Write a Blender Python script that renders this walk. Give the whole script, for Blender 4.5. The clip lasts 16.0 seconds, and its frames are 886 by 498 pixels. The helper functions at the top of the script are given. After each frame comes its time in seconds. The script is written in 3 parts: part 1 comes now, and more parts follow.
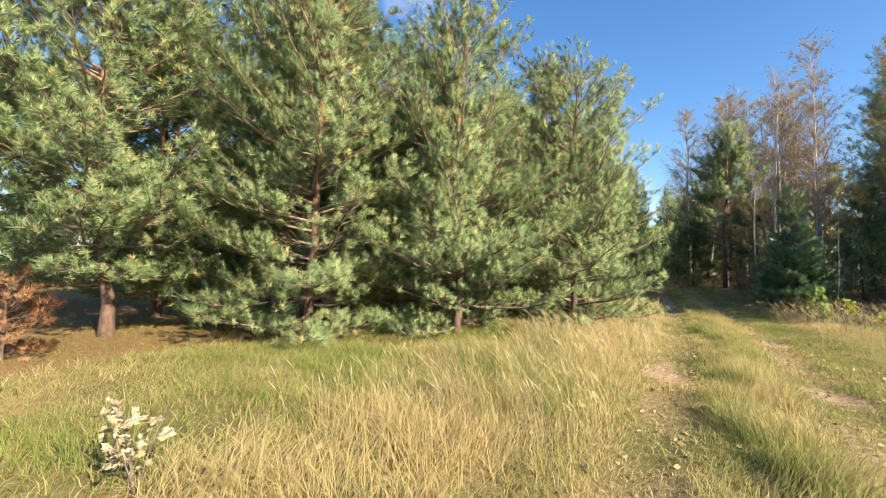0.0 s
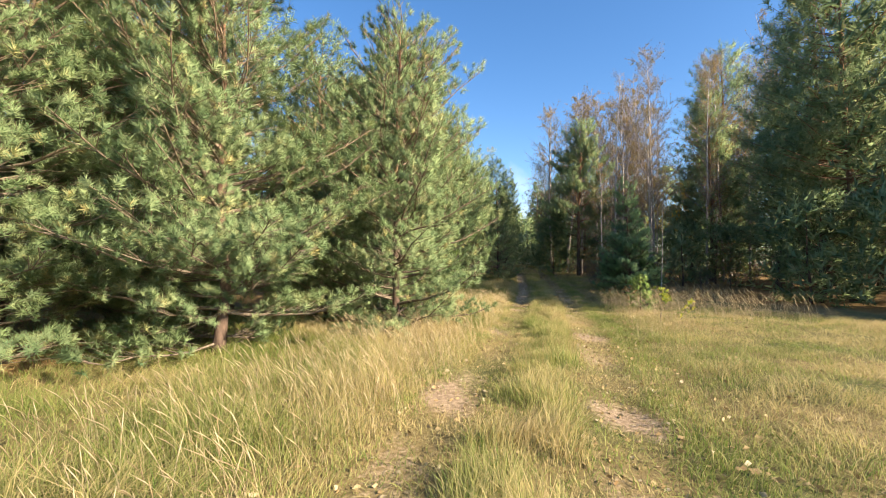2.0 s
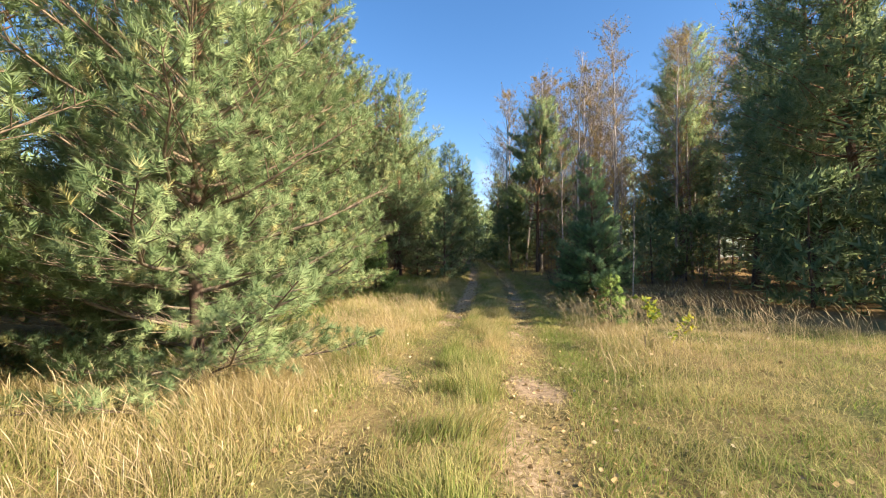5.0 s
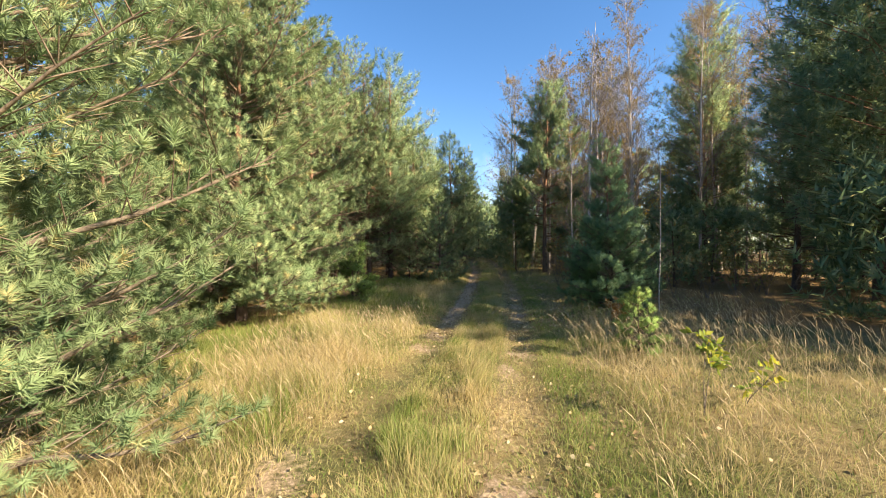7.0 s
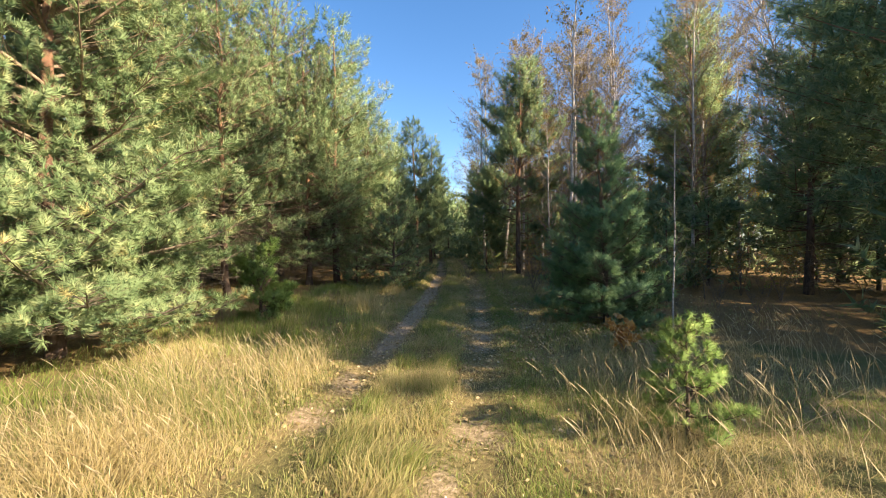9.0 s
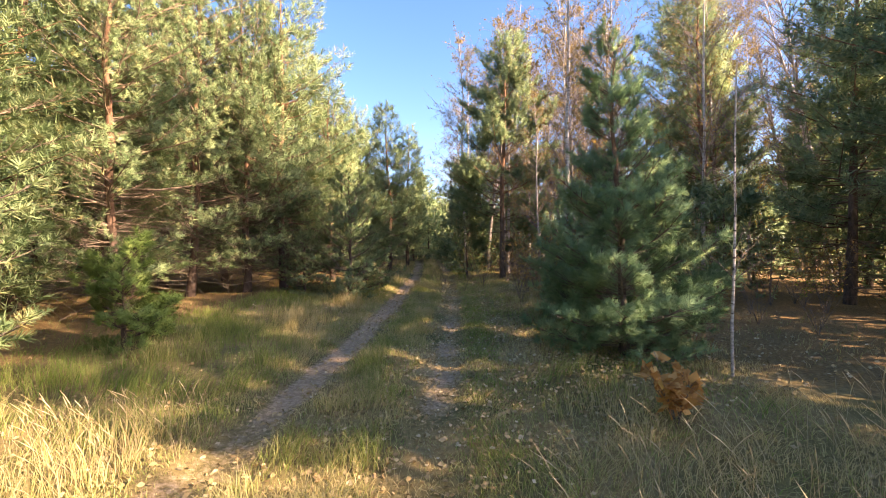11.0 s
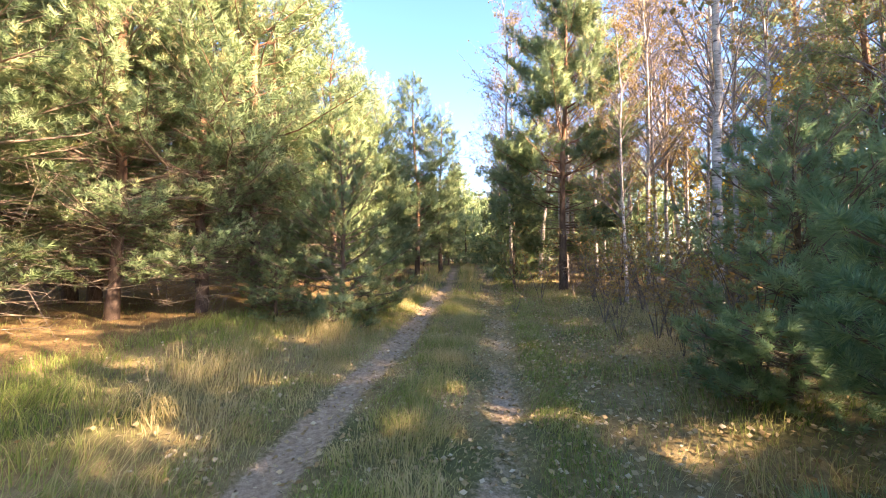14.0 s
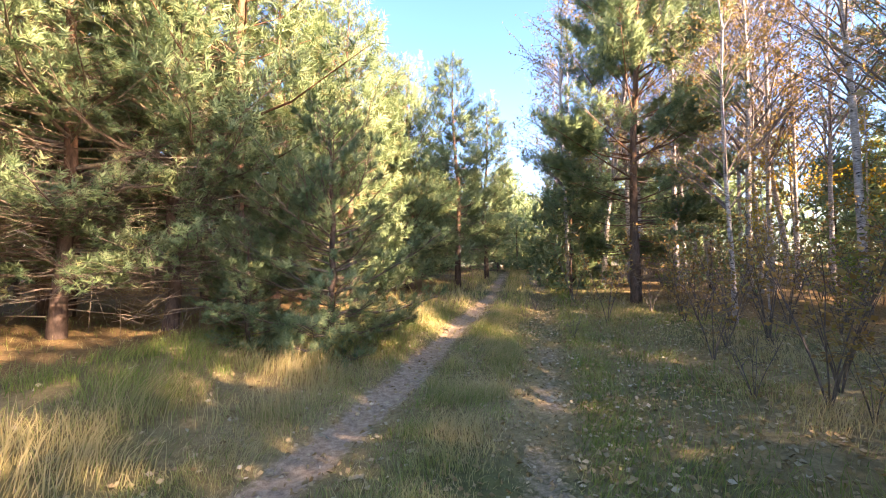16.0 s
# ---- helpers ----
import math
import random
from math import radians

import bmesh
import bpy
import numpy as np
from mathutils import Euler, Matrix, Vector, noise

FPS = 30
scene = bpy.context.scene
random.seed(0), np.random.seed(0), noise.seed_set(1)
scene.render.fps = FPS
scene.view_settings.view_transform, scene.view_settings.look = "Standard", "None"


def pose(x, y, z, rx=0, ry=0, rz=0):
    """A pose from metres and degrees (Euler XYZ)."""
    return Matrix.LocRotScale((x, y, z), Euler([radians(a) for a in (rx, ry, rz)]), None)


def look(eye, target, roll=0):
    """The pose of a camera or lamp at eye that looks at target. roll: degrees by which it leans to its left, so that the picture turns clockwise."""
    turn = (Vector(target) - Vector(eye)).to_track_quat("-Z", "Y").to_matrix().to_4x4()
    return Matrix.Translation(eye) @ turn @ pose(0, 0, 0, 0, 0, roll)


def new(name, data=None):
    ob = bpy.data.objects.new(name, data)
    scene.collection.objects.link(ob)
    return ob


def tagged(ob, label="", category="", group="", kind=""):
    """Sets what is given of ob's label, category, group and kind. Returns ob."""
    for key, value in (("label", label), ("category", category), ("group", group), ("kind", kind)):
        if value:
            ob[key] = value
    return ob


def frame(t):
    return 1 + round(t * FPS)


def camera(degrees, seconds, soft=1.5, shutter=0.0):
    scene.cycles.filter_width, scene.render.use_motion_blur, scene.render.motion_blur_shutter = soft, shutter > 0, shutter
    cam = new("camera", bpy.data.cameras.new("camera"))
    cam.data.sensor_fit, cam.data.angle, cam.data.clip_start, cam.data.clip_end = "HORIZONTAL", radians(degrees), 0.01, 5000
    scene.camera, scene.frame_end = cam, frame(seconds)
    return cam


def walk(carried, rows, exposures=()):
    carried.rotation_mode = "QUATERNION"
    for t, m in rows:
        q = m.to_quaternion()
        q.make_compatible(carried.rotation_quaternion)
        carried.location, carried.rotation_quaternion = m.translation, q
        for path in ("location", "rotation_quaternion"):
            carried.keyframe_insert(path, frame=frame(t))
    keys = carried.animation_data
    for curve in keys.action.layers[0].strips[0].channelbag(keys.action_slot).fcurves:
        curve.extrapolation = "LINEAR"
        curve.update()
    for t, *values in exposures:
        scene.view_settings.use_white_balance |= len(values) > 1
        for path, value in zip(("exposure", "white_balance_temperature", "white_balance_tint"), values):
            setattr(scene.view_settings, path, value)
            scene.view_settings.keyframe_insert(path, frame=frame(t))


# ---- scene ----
cam = camera(92.7, 16.0, soft=1.0)
PATH = [
    (0, (0.022, -0.613, 1.351), (0.038, 1.384, 1.459), 1.0),
    (0.5, (0.408, -0.229, 1.374), (0.635, 1.755, 1.476), 0.5),
    (1, (0.91, 0.114, 1.342), (1.273, 2.078, 1.432), 0.3),
    (1.5, (1.366, 0.436, 1.368), (1.82, 2.382, 1.447), 0.1),
    (2, (1.844, 0.825, 1.425), (2.365, 2.755, 1.496), -0.0),
    (2.5, (2.316, 1.236, 1.386), (2.889, 3.151, 1.445), 0.1),
    (3, (2.716, 1.759, 1.409), (3.328, 3.662, 1.463), -0.0),
    (3.5, (3.089, 2.235, 1.439), (3.733, 4.127, 1.494), -0.1),
    (4, (3.463, 2.765, 1.463), (4.13, 4.649, 1.514), -0.1),
    (4.5, (3.762, 3.275, 1.49), (4.438, 5.157, 1.543), -0.3),
    (4.7, (3.897, 3.492, 1.476), (4.573, 5.374, 1.527), -0.3),
    (6.8, (5.226, 5.402, 1.624), (5.859, 7.299, 1.649), -0.5),
    (7, (5.377, 5.63, 1.643), (6.013, 7.526, 1.672), -0.5),
    (7.5, (5.785, 6.276, 1.633), (6.434, 8.167, 1.659), -0.5),
    (8, (6.194, 6.951, 1.632), (6.868, 8.834, 1.659), -0.7),
    (8.5, (6.639, 7.57, 1.609), (7.35, 9.439, 1.635), -0.9),
    (9, (7.034, 8.263, 1.642), (7.782, 10.118, 1.668), -0.8),
    (9.2, (7.177, 8.553, 1.663), (7.938, 10.402, 1.693), -0.8),
    (11.3, (8.789, 10.986, 1.598), (9.612, 12.808, 1.628), -0.8),
    (11.5, (8.93, 11.307, 1.591), (9.765, 13.124, 1.619), -0.8),
    (12, (9.282, 11.984, 1.598), (10.126, 13.797, 1.628), -0.6),
    (12.5, (9.55, 12.737, 1.605), (10.38, 14.557, 1.638), -0.6),
    (13, (9.787, 13.438, 1.627), (10.572, 15.276, 1.665), -0.6),
    (13.5, (10.069, 14.096, 1.621), (10.789, 15.962, 1.668), -0.6),
    (14, (10.345, 14.712, 1.615), (10.983, 16.607, 1.669), -0.7),
    (14.5, (10.677, 15.285, 1.585), (11.234, 17.205, 1.648), -0.8),
    (15, (10.969, 15.858, 1.575), (11.454, 17.797, 1.648), -0.9),
    (15.5, (11.264, 16.393, 1.582), (11.692, 18.345, 1.662), -0.8),
    (16, (11.52, 16.874, 1.598), (11.909, 18.834, 1.681), -0.7),
]
walk(cam, [(t, look(eye, target, roll)) for t, eye, target, roll in PATH], [(0, 1.55, 6900, 17), (9, 1.7, 7100, 17), (11.3, 2.55, 7900, 34), (13, 3.1, 7800, 32), (16, 3.15, 7800, 36)])

# ---- light ----
SUN_EL, SUN_AZ = radians(29), math.atan2(0.67, -0.74)
world = bpy.data.worlds.new("sky")
scene.world = world
world.use_nodes = True
wn, wl = world.node_tree.nodes, world.node_tree.links
sky = wn.new("ShaderNodeTexSky")
sky.sky_type, sky.sun_disc = "NISHITA", False
sky.sun_elevation, sky.sun_rotation = SUN_EL, SUN_AZ
sky.air_density, sky.dust_density, sky.ozone_density = 1.0, 0.6, 3.0
vivid = wn.new("ShaderNodeHueSaturation")
vivid.inputs["Saturation"].default_value, vivid.inputs["Value"].default_value = 1.24, 0.97
wl.new(sky.outputs[0], vivid.inputs["Color"])
wisps = wn.new("ShaderNodeTexNoise")
wisps.inputs["Scale"].default_value, wisps.inputs["Detail"].default_value = 2.6, 7
wl.new(wn.new("ShaderNodeTexCoord").outputs["Generated"], wisps.inputs["Vector"])
veil = wn.new("ShaderNodeMapRange")
veil.inputs[1].default_value, veil.inputs[2].default_value, veil.inputs[4].default_value = 0.60, 0.74, 0.7
wl.new(wisps.outputs[0], veil.inputs[0])
cloud = wn.new("ShaderNodeMix")
cloud.data_type = "RGBA"
cloud.inputs[7].default_value = (5.5, 5.8, 6.2, 1)
wl.new(veil.outputs[0], cloud.inputs[0])
wl.new(vivid.outputs[0], cloud.inputs[6])
wl.new(cloud.outputs[2], wn["Background"].inputs[0])
wn["Background"].inputs[1].default_value = 0.097
sun = new("sun", bpy.data.lights.new("sun", "SUN"))
sun.data.energy, sun.data.angle, sun.data.color = 5.0, radians(0.55), (1.0, 0.885, 0.68)
sun.matrix_world = look((math.sin(SUN_AZ) * 40, math.cos(SUN_AZ) * 40, math.tan(SUN_EL) * 40), (0, 0, 0))


# ---- materials ----
def material(name, roughness=0.8):
    m = bpy.data.materials.new(name)
    m.use_nodes = True
    b = m.node_tree.nodes["Principled BSDF"]
    b.inputs["Roughness"].default_value = roughness
    b.inputs["Specular IOR Level"].default_value = 0.25
    return m, m.node_tree.nodes, m.node_tree.links, b


def noise_node(n, l, scale, detail=4, coords=None, rough=0.55):
    t = n.new("ShaderNodeTexNoise")
    t.inputs["Scale"].default_value, t.inputs["Detail"].default_value = scale, detail
    t.inputs["Roughness"].default_value = rough
    if coords is not None:
        l.new(coords, t.inputs["Vector"])
    return t


def ramp(n, l, source, stops):
    r = n.new("ShaderNodeValToRGB")
    e = r.color_ramp.elements
    for i, (at, c) in enumerate(stops):
        k = e[i] if i < 2 else e.new(at)
        k.position, k.color = at, (*c, 1)
    l.new(source, r.inputs[0])
    return r.outputs[0]


def blend(n, l, fac, a, b, how="MIX"):
    m = n.new("ShaderNodeMix")
    m.data_type, m.blend_type = "RGBA", how
    for socket, v in ((m.inputs[0], fac), (m.inputs[6], a), (m.inputs[7], b)):
        if isinstance(v, (int, float)):
            socket.default_value = v
        elif isinstance(v, tuple):
            socket.default_value = (*v, 1)
        else:
            l.new(v, socket)
    return m.outputs[2]


def attribute(n, name):
    a = n.new("ShaderNodeAttribute")
    a.attribute_name = name
    return a.outputs["Fac"]


def leafy(name, stops, through_light=0.3, roughness=0.55, attr="tint", spot=None):
    """Thin foliage: colour by the tint of each piece, some light passes through."""
    m, n, l, b = material(name, roughness)
    b.inputs["Specular IOR Level"].default_value = 0.12
    c = ramp(n, l, attribute(n, attr), stops)
    geo = n.new("ShaderNodeNewGeometry")
    big = noise_node(n, l, 0.9, 3, geo.outputs["Position"])
    c = blend(n, l, 0.55, c, ramp(n, l, big.outputs[0], [(0.3, (0.62, 0.66, 0.62)), (0.7, (1.3, 1.25, 1.1))]), "MULTIPLY")
    if spot:
        c = blend(n, l, attribute(n, "dry"), c, spot)
    l.new(c, b.inputs["Base Color"])
    tr = n.new("ShaderNodeBsdfTranslucent")
    l.new(c, tr.inputs[0])
    mix = n.new("ShaderNodeMixShader")
    mix.inputs[0].default_value = through_light
    l.new(b.outputs[0], mix.inputs[1])
    l.new(tr.outputs[0], mix.inputs[2])
    l.new(mix.outputs[0], n["Material Output"].inputs[0])
    return m


def bark(name, low, high, scale, marks=None, split=(1.5, 4.0)):
    """Bark that changes with the height on the trunk, with plates and relief."""
    m, n, l, b = material(name, 0.9)
    tc = n.new("ShaderNodeTexCoord")
    sep = n.new("ShaderNodeSeparateXYZ")
    l.new(tc.outputs["Object"], sep.inputs[0])
    mp = n.new("ShaderNodeMapping")
    mp.inputs["Scale"].default_value = (1, 1, 0.35 if marks is None else 3.0)
    l.new(tc.outputs["Object"], mp.inputs[0])
    grain = noise_node(n, l, scale, 6, mp.outputs[0], 0.65)
    ht = n.new("ShaderNodeMapRange")
    ht.inputs[1].default_value, ht.inputs[2].default_value = split
    l.new(sep.outputs[2], ht.inputs[0])
    c = blend(n, l, ht.outputs[0], low, high)
    c = blend(n, l, 0.8, c, ramp(n, l, grain.outputs[0], [(0.35, (0.35, 0.32, 0.3)), (0.65, (1.35, 1.3, 1.25))]), "MULTIPLY")
    if marks:
        wide = noise_node(n, l, 7, 3, mp.outputs[0])
        c = blend(n, l, ramp(n, l, wide.outputs[0], [(0.60, (0, 0, 0)), (0.66, (1, 1, 1))]), c, marks)
    l.new(c, b.inputs["Base Color"])
    bump = n.new("ShaderNodeBump")
    bump.inputs["Strength"].default_value, bump.inputs["Distance"].default_value = 0.7, 0.02
    l.new(grain.outputs[0], bump.inputs["Height"])
    l.new(bump.outputs[0], b.inputs["Normal"])
    return m


NEEDLES = leafy("pine_needles", [(0.0, (0.115, 0.185, 0.085)), (0.5, (0.22, 0.305, 0.145)), (0.85, (0.325, 0.39, 0.20)), (1.0, (0.42, 0.38, 0.17))], 0.28, 0.5)
NEEDLES_FRESH = leafy("fresh_pine_needles", [(0.0, (0.14, 0.23, 0.06)), (0.6, (0.25, 0.37, 0.11)), (1.0, (0.38, 0.48, 0.16))], 0.35, 0.5)
NEEDLES_YOUNG = leafy("young_pine_needles", [(0.0, (0.15, 0.27, 0.125)), (0.6, (0.27, 0.42, 0.21)), (1.0, (0.40, 0.54, 0.28))], 0.42, 0.5)
NEEDLES_DEAD = leafy("dead_pine_needles", [(0.0, (0.25, 0.13, 0.07)), (1.0, (0.42, 0.26, 0.15))], 0.2, 0.8)
GRASS = leafy("grass_blades", [(0.0, (0.10, 0.18, 0.035)), (0.45, (0.20, 0.27, 0.07)), (1.0, (0.34, 0.36, 0.12))], 0.45, 0.6, spot=(0.53, 0.43, 0.215))
STALKS = leafy("dry_stalks", [(0.0, (0.30, 0.22, 0.12)), (1.0, (0.62, 0.52, 0.34))], 0.25, 0.7)
LEAF_AUTUMN = leafy("birch_leaves", [(0.0, (0.25, 0.15, 0.06)), (0.5, (0.38, 0.26, 0.10)), (1.0, (0.30, 0.28, 0.10))], 0.4, 0.5)
LEAF_YELLOW = leafy("yellow_leaves", [(0.0, (0.55, 0.33, 0.03)), (1.0, (0.70, 0.48, 0.06))], 0.4, 0.5)
LEAF_GREEN = leafy("green_leaves", [(0.0, (0.10, 0.17, 0.03)), (0.6, (0.22, 0.30, 0.06)), (1.0, (0.45, 0.42, 0.06))], 0.4, 0.45)
LEAF_OAK = leafy("oak_leaves", [(0.0, (0.32, 0.14, 0.045)), (0.6, (0.52, 0.27, 0.09)), (1.0, (0.60, 0.38, 0.16))], 0.35, 0.5)
LEAF_PALE = leafy("pale_leaves", [(0.0, (0.45, 0.28, 0.04)), (0.3, (0.42, 0.36, 0.2)), (1.0, (0.50, 0.46, 0.38))], 0.3, 0.6)
LITTER = leafy("fallen_leaves", [(0.0, (0.24, 0.16, 0.08)), (0.6, (0.38, 0.29, 0.16)), (1.0, (0.52, 0.45, 0.32))], 0.1, 0.7)
BARK = bark("pine_bark", (0.12, 0.085, 0.065), (0.23, 0.13, 0.08), 14)
BIRCH = bark("birch_bark", (0.36, 0.33, 0.30), (0.50, 0.46, 0.42), 9, (0.06, 0.05, 0.045), (0.2, 1.5))
LIMB = bark("pine_limb_bark", (0.20, 0.165, 0.125), (0.27, 0.205, 0.145), 20)
TWIG = bark("twig_bark", (0.17, 0.145, 0.125), (0.23, 0.20, 0.185), 30)


def ground_material():
    m, n, l, b = material("meadow_soil", 0.95)
    geo = n.new("ShaderNodeNewGeometry")
    p = geo.outputs["Position"]
    patches = noise_node(n, l, 0.6, 5, p)
    thatch = noise_node(n, l, 18, 6, p, 0.7)
    fine = noise_node(n, l, 120, 4, p, 0.7)
    grass = ramp(n, l, patches.outputs[0], [(0.35, (0.11, 0.115, 0.04)), (0.55, (0.23, 0.175, 0.08)), (0.7, (0.32, 0.245, 0.12))])
    grass = blend(n, l, 0.8, grass, ramp(n, l, thatch.outputs[0], [(0.3, (0.45, 0.42, 0.38)), (0.7, (1.3, 1.3, 1.2))]), "MULTIPLY")
    sand = ramp(n, l, thatch.outputs[0], [(0.3, (0.18, 0.125, 0.075)), (0.55, (0.34, 0.25, 0.16)), (0.75, (0.46, 0.36, 0.24))])
    litter = ramp(n, l, thatch.outputs[0], [(0.3, (0.08, 0.05, 0.024)), (0.55, (0.22, 0.14, 0.055)), (0.75, (0.36, 0.24, 0.10))])
    edge = n.new("ShaderNodeMath")
    edge.operation = "MULTIPLY_ADD"
    edge.inputs[1].default_value, edge.inputs[2].default_value = 1.0, -0.5
    l.new(thatch.outputs[0], edge.inputs[0])
    add = n.new("ShaderNodeMath")
    l.new(attribute(n, "rut"), add.inputs[0])
    l.new(edge.outputs[0], add.inputs[1])
    c = blend(n, l, attribute(n, "forest"), grass, litter)
    c = blend(n, l, ramp(n, l, add.outputs[0], [(0.35, (0, 0, 0)), (0.65, (1, 1, 1))]), c, sand)
    c = blend(n, l, 0.5, c, ramp(n, l, fine.outputs[0], [(0.3, (0.6, 0.6, 0.6)), (0.7, (1.35, 1.35, 1.35))]), "MULTIPLY")
    l.new(c, b.inputs["Base Color"])
    bump = n.new("ShaderNodeBump")
    bump.inputs["Strength"].default_value, bump.inputs["Distance"].default_value = 0.8, 0.03
    l.new(thatch.outputs[0], bump.inputs["Height"])
    l.new(bump.outputs[0], b.inputs["Normal"])
    return m


GROUND = ground_material()

# ---- the lie of the land ----
TRACK_Y = [-30, 0, 4.5, 6.3, 9, 11, 13, 16, 17.7, 20, 22, 25, 30, 40, 60, 120]
TRACK_X = [-16, 1.0, 3.7, 4.85, 6.35, 7.4, 8.55, 10.05, 10.93, 12.0, 13.0, 14.3, 16.6, 20.5, 28, 50]


def across(x, y):
    """Metres to the right of the middle of the track."""
    return (x - np.interp(y, TRACK_Y, TRACK_X)) * 0.88


def waves(x, y, size, seed):
    """A smooth random surface between about 0 and 1."""
    r = np.random.RandomState(seed)
    v = 0
    for k in range(7):
        a, f = r.rand() * 6.283, (0.6 + r.rand() * 1.3) * 6.283 / size
        v = v + np.sin((x * np.cos(a) + y * np.sin(a)) * f + r.rand() * 6.283)
    return 0.5 + v / 7


def smooth(a, b, v):
    t = np.clip((v - a) / (b - a), 0, 1)
    return t * t * (3 - 2 * t)


def height(x, y):
    x, y = np.asarray(x, float), np.asarray(y, float)
    d = across(x, y)
    z = 0.04 + 0.04 * np.log1p(np.exp((np.minimum(y, 48) - 15.5) / 1.6)) * 1.6
    z = z + 0.16 * smooth(1.4, 4.5, -d) + 0.10 * smooth(1.3, 3.0, d)
    z = z + (waves(x, y, 5.0, 3) - 0.5) * 0.10 * smooth(1.2, 2.5, np.abs(d)) + (waves(x, y, 1.2, 4) - 0.5) * 0.03
    near = smooth(60, 35, np.abs(y - 10))
    return z - (0.035 + 0.04 * smooth(13, 16, y)) * np.exp(-(((np.abs(d) - 0.82) / 0.24) ** 2)) * near


def rut(x, y):
    side = across(x, y)
    d = np.abs(side)
    deep = smooth(13.0, 16.5, y)
    w = (0.31 + 0.2 * waves(x, y, 2.2, 8)) * (1 - 0.42 * deep)
    strength = (0.02 + 0.75 * waves(x, y, 1.6, 9)) * (0.9 + 0.1 * deep) + 0.12 * deep
    strength = np.maximum(strength, 0.95 * deep * (side < 0) * smooth(36, 28, y))
    return np.exp(-(((d - 0.82) / w) ** 4)) * strength * (1 - 0.35 * smooth(17, 20, y) * (side > 0))


def forest(x, y):
    """1 under the trees, 0 in the open."""
    d = across(x, y)
    edge = np.interp(y, [-4, 3, 6, 9, 13, 18, 23, 30], [9.0, 7.0, 6.2, 5.8, 5.0, 4.6, 4.3, 2.2]) + (waves(x, y, 3, 12) - 0.5) * 1.2
    redge = np.interp(y, [4, 8, 10, 13, 15, 20, 30], [13, 8.6, 6.5, 4.6, 4.2, 5.0, 3.0]) + (waves(x, y, 3, 13) - 0.5) * 1.0
    return np.maximum(smooth(edge - 0.3, edge + 0.7, -d), smooth(redge - 0.3, redge + 0.8, d))


# ---- mesh tools ----
def mesh(name, verts, tris, mat, flat=True, normals=None, **values):
    me = bpy.data.meshes.new(name)
    verts, tris = np.asarray(verts, np.float32), np.asarray(tris, np.int32)
    me.vertices.add(len(verts))
    me.vertices.foreach_set("co", verts.ravel())
    me.loops.add(tris.size)
    me.loops.foreach_set("vertex_index", tris.ravel())
    me.polygons.add(len(tris))
    me.polygons.foreach_set("loop_start", np.arange(0, tris.size, 3, dtype=np.int32))
    if not flat:
        me.polygons.foreach_set("use_smooth", np.ones(len(tris), bool))
    me.update(calc_edges=True)
    for key, v in values.items():
        me.attributes.new(key, "FLOAT", "POINT").data.foreach_set("value", np.asarray(v, np.float32))
    if normals is not None:
        me.attributes.new("custom_normal", "FLOAT_VECTOR", "POINT").data.foreach_set("vector", np.asarray(normals, np.float32).ravel())
    me.materials.append(mat)
    return me


def child(name, me, parent, label=""):
    ob = new(name, me)
    ob.parent = parent
    return tagged(ob, label)


class Soup:
    """Collects swept tubes and turns them into one mesh."""

    def __init__(self):
        self.v, self.t, self.n = [], [], 0

    def tube(self, path, radii, sides):
        path = np.asarray(path, float)
        k = len(path)
        d = np.gradient(path, axis=0)
        d /= np.linalg.norm(d, axis=1)[:, None] + 1e-9
        ref = np.array([1.0, 0, 0]) if abs(d[0][0]) < 0.8 else np.array([0, 1.0, 0])
        u = np.cross(d, ref)
        u /= np.linalg.norm(u, axis=1)[:, None]
        w = np.cross(d, u)
        a = np.arange(sides) * 2 * math.pi / sides
        r = np.asarray(radii, float)[:, None, None]
        ring = path[:, None, :] + r * (np.cos(a)[None, :, None] * u[:, None, :] + np.sin(a)[None, :, None] * w[:, None, :])
        i = np.arange(k - 1)[:, None] * sides
        j = np.arange(sides)[None, :]
        j2 = (j + 1) % sides
        q = np.stack([i + j, i + j2, i + sides + j2, i + sides + j], -1).reshape(-1, 4)
        self.v.append(ring.reshape(-1, 3))
        self.t.append(np.concatenate([q[:, [0, 1, 2]], q[:, [0, 2, 3]]]) + self.n)
        self.n += k * sides

    def mesh(self, name, mat):
        return mesh(name, np.concatenate(self.v), np.concatenate(self.t), mat, flat=False)


def frames_along(d, rnd):
    """Turning matrices whose third column is d, rolled at random."""
    d = d / (np.linalg.norm(d, axis=1)[:, None] + 1e-9)
    r = rnd.normal(size=d.shape)
    u = np.cross(d, r)
    u /= np.linalg.norm(u, axis=1)[:, None] + 1e-9
    return np.stack([u, np.cross(d, u), d], -1)


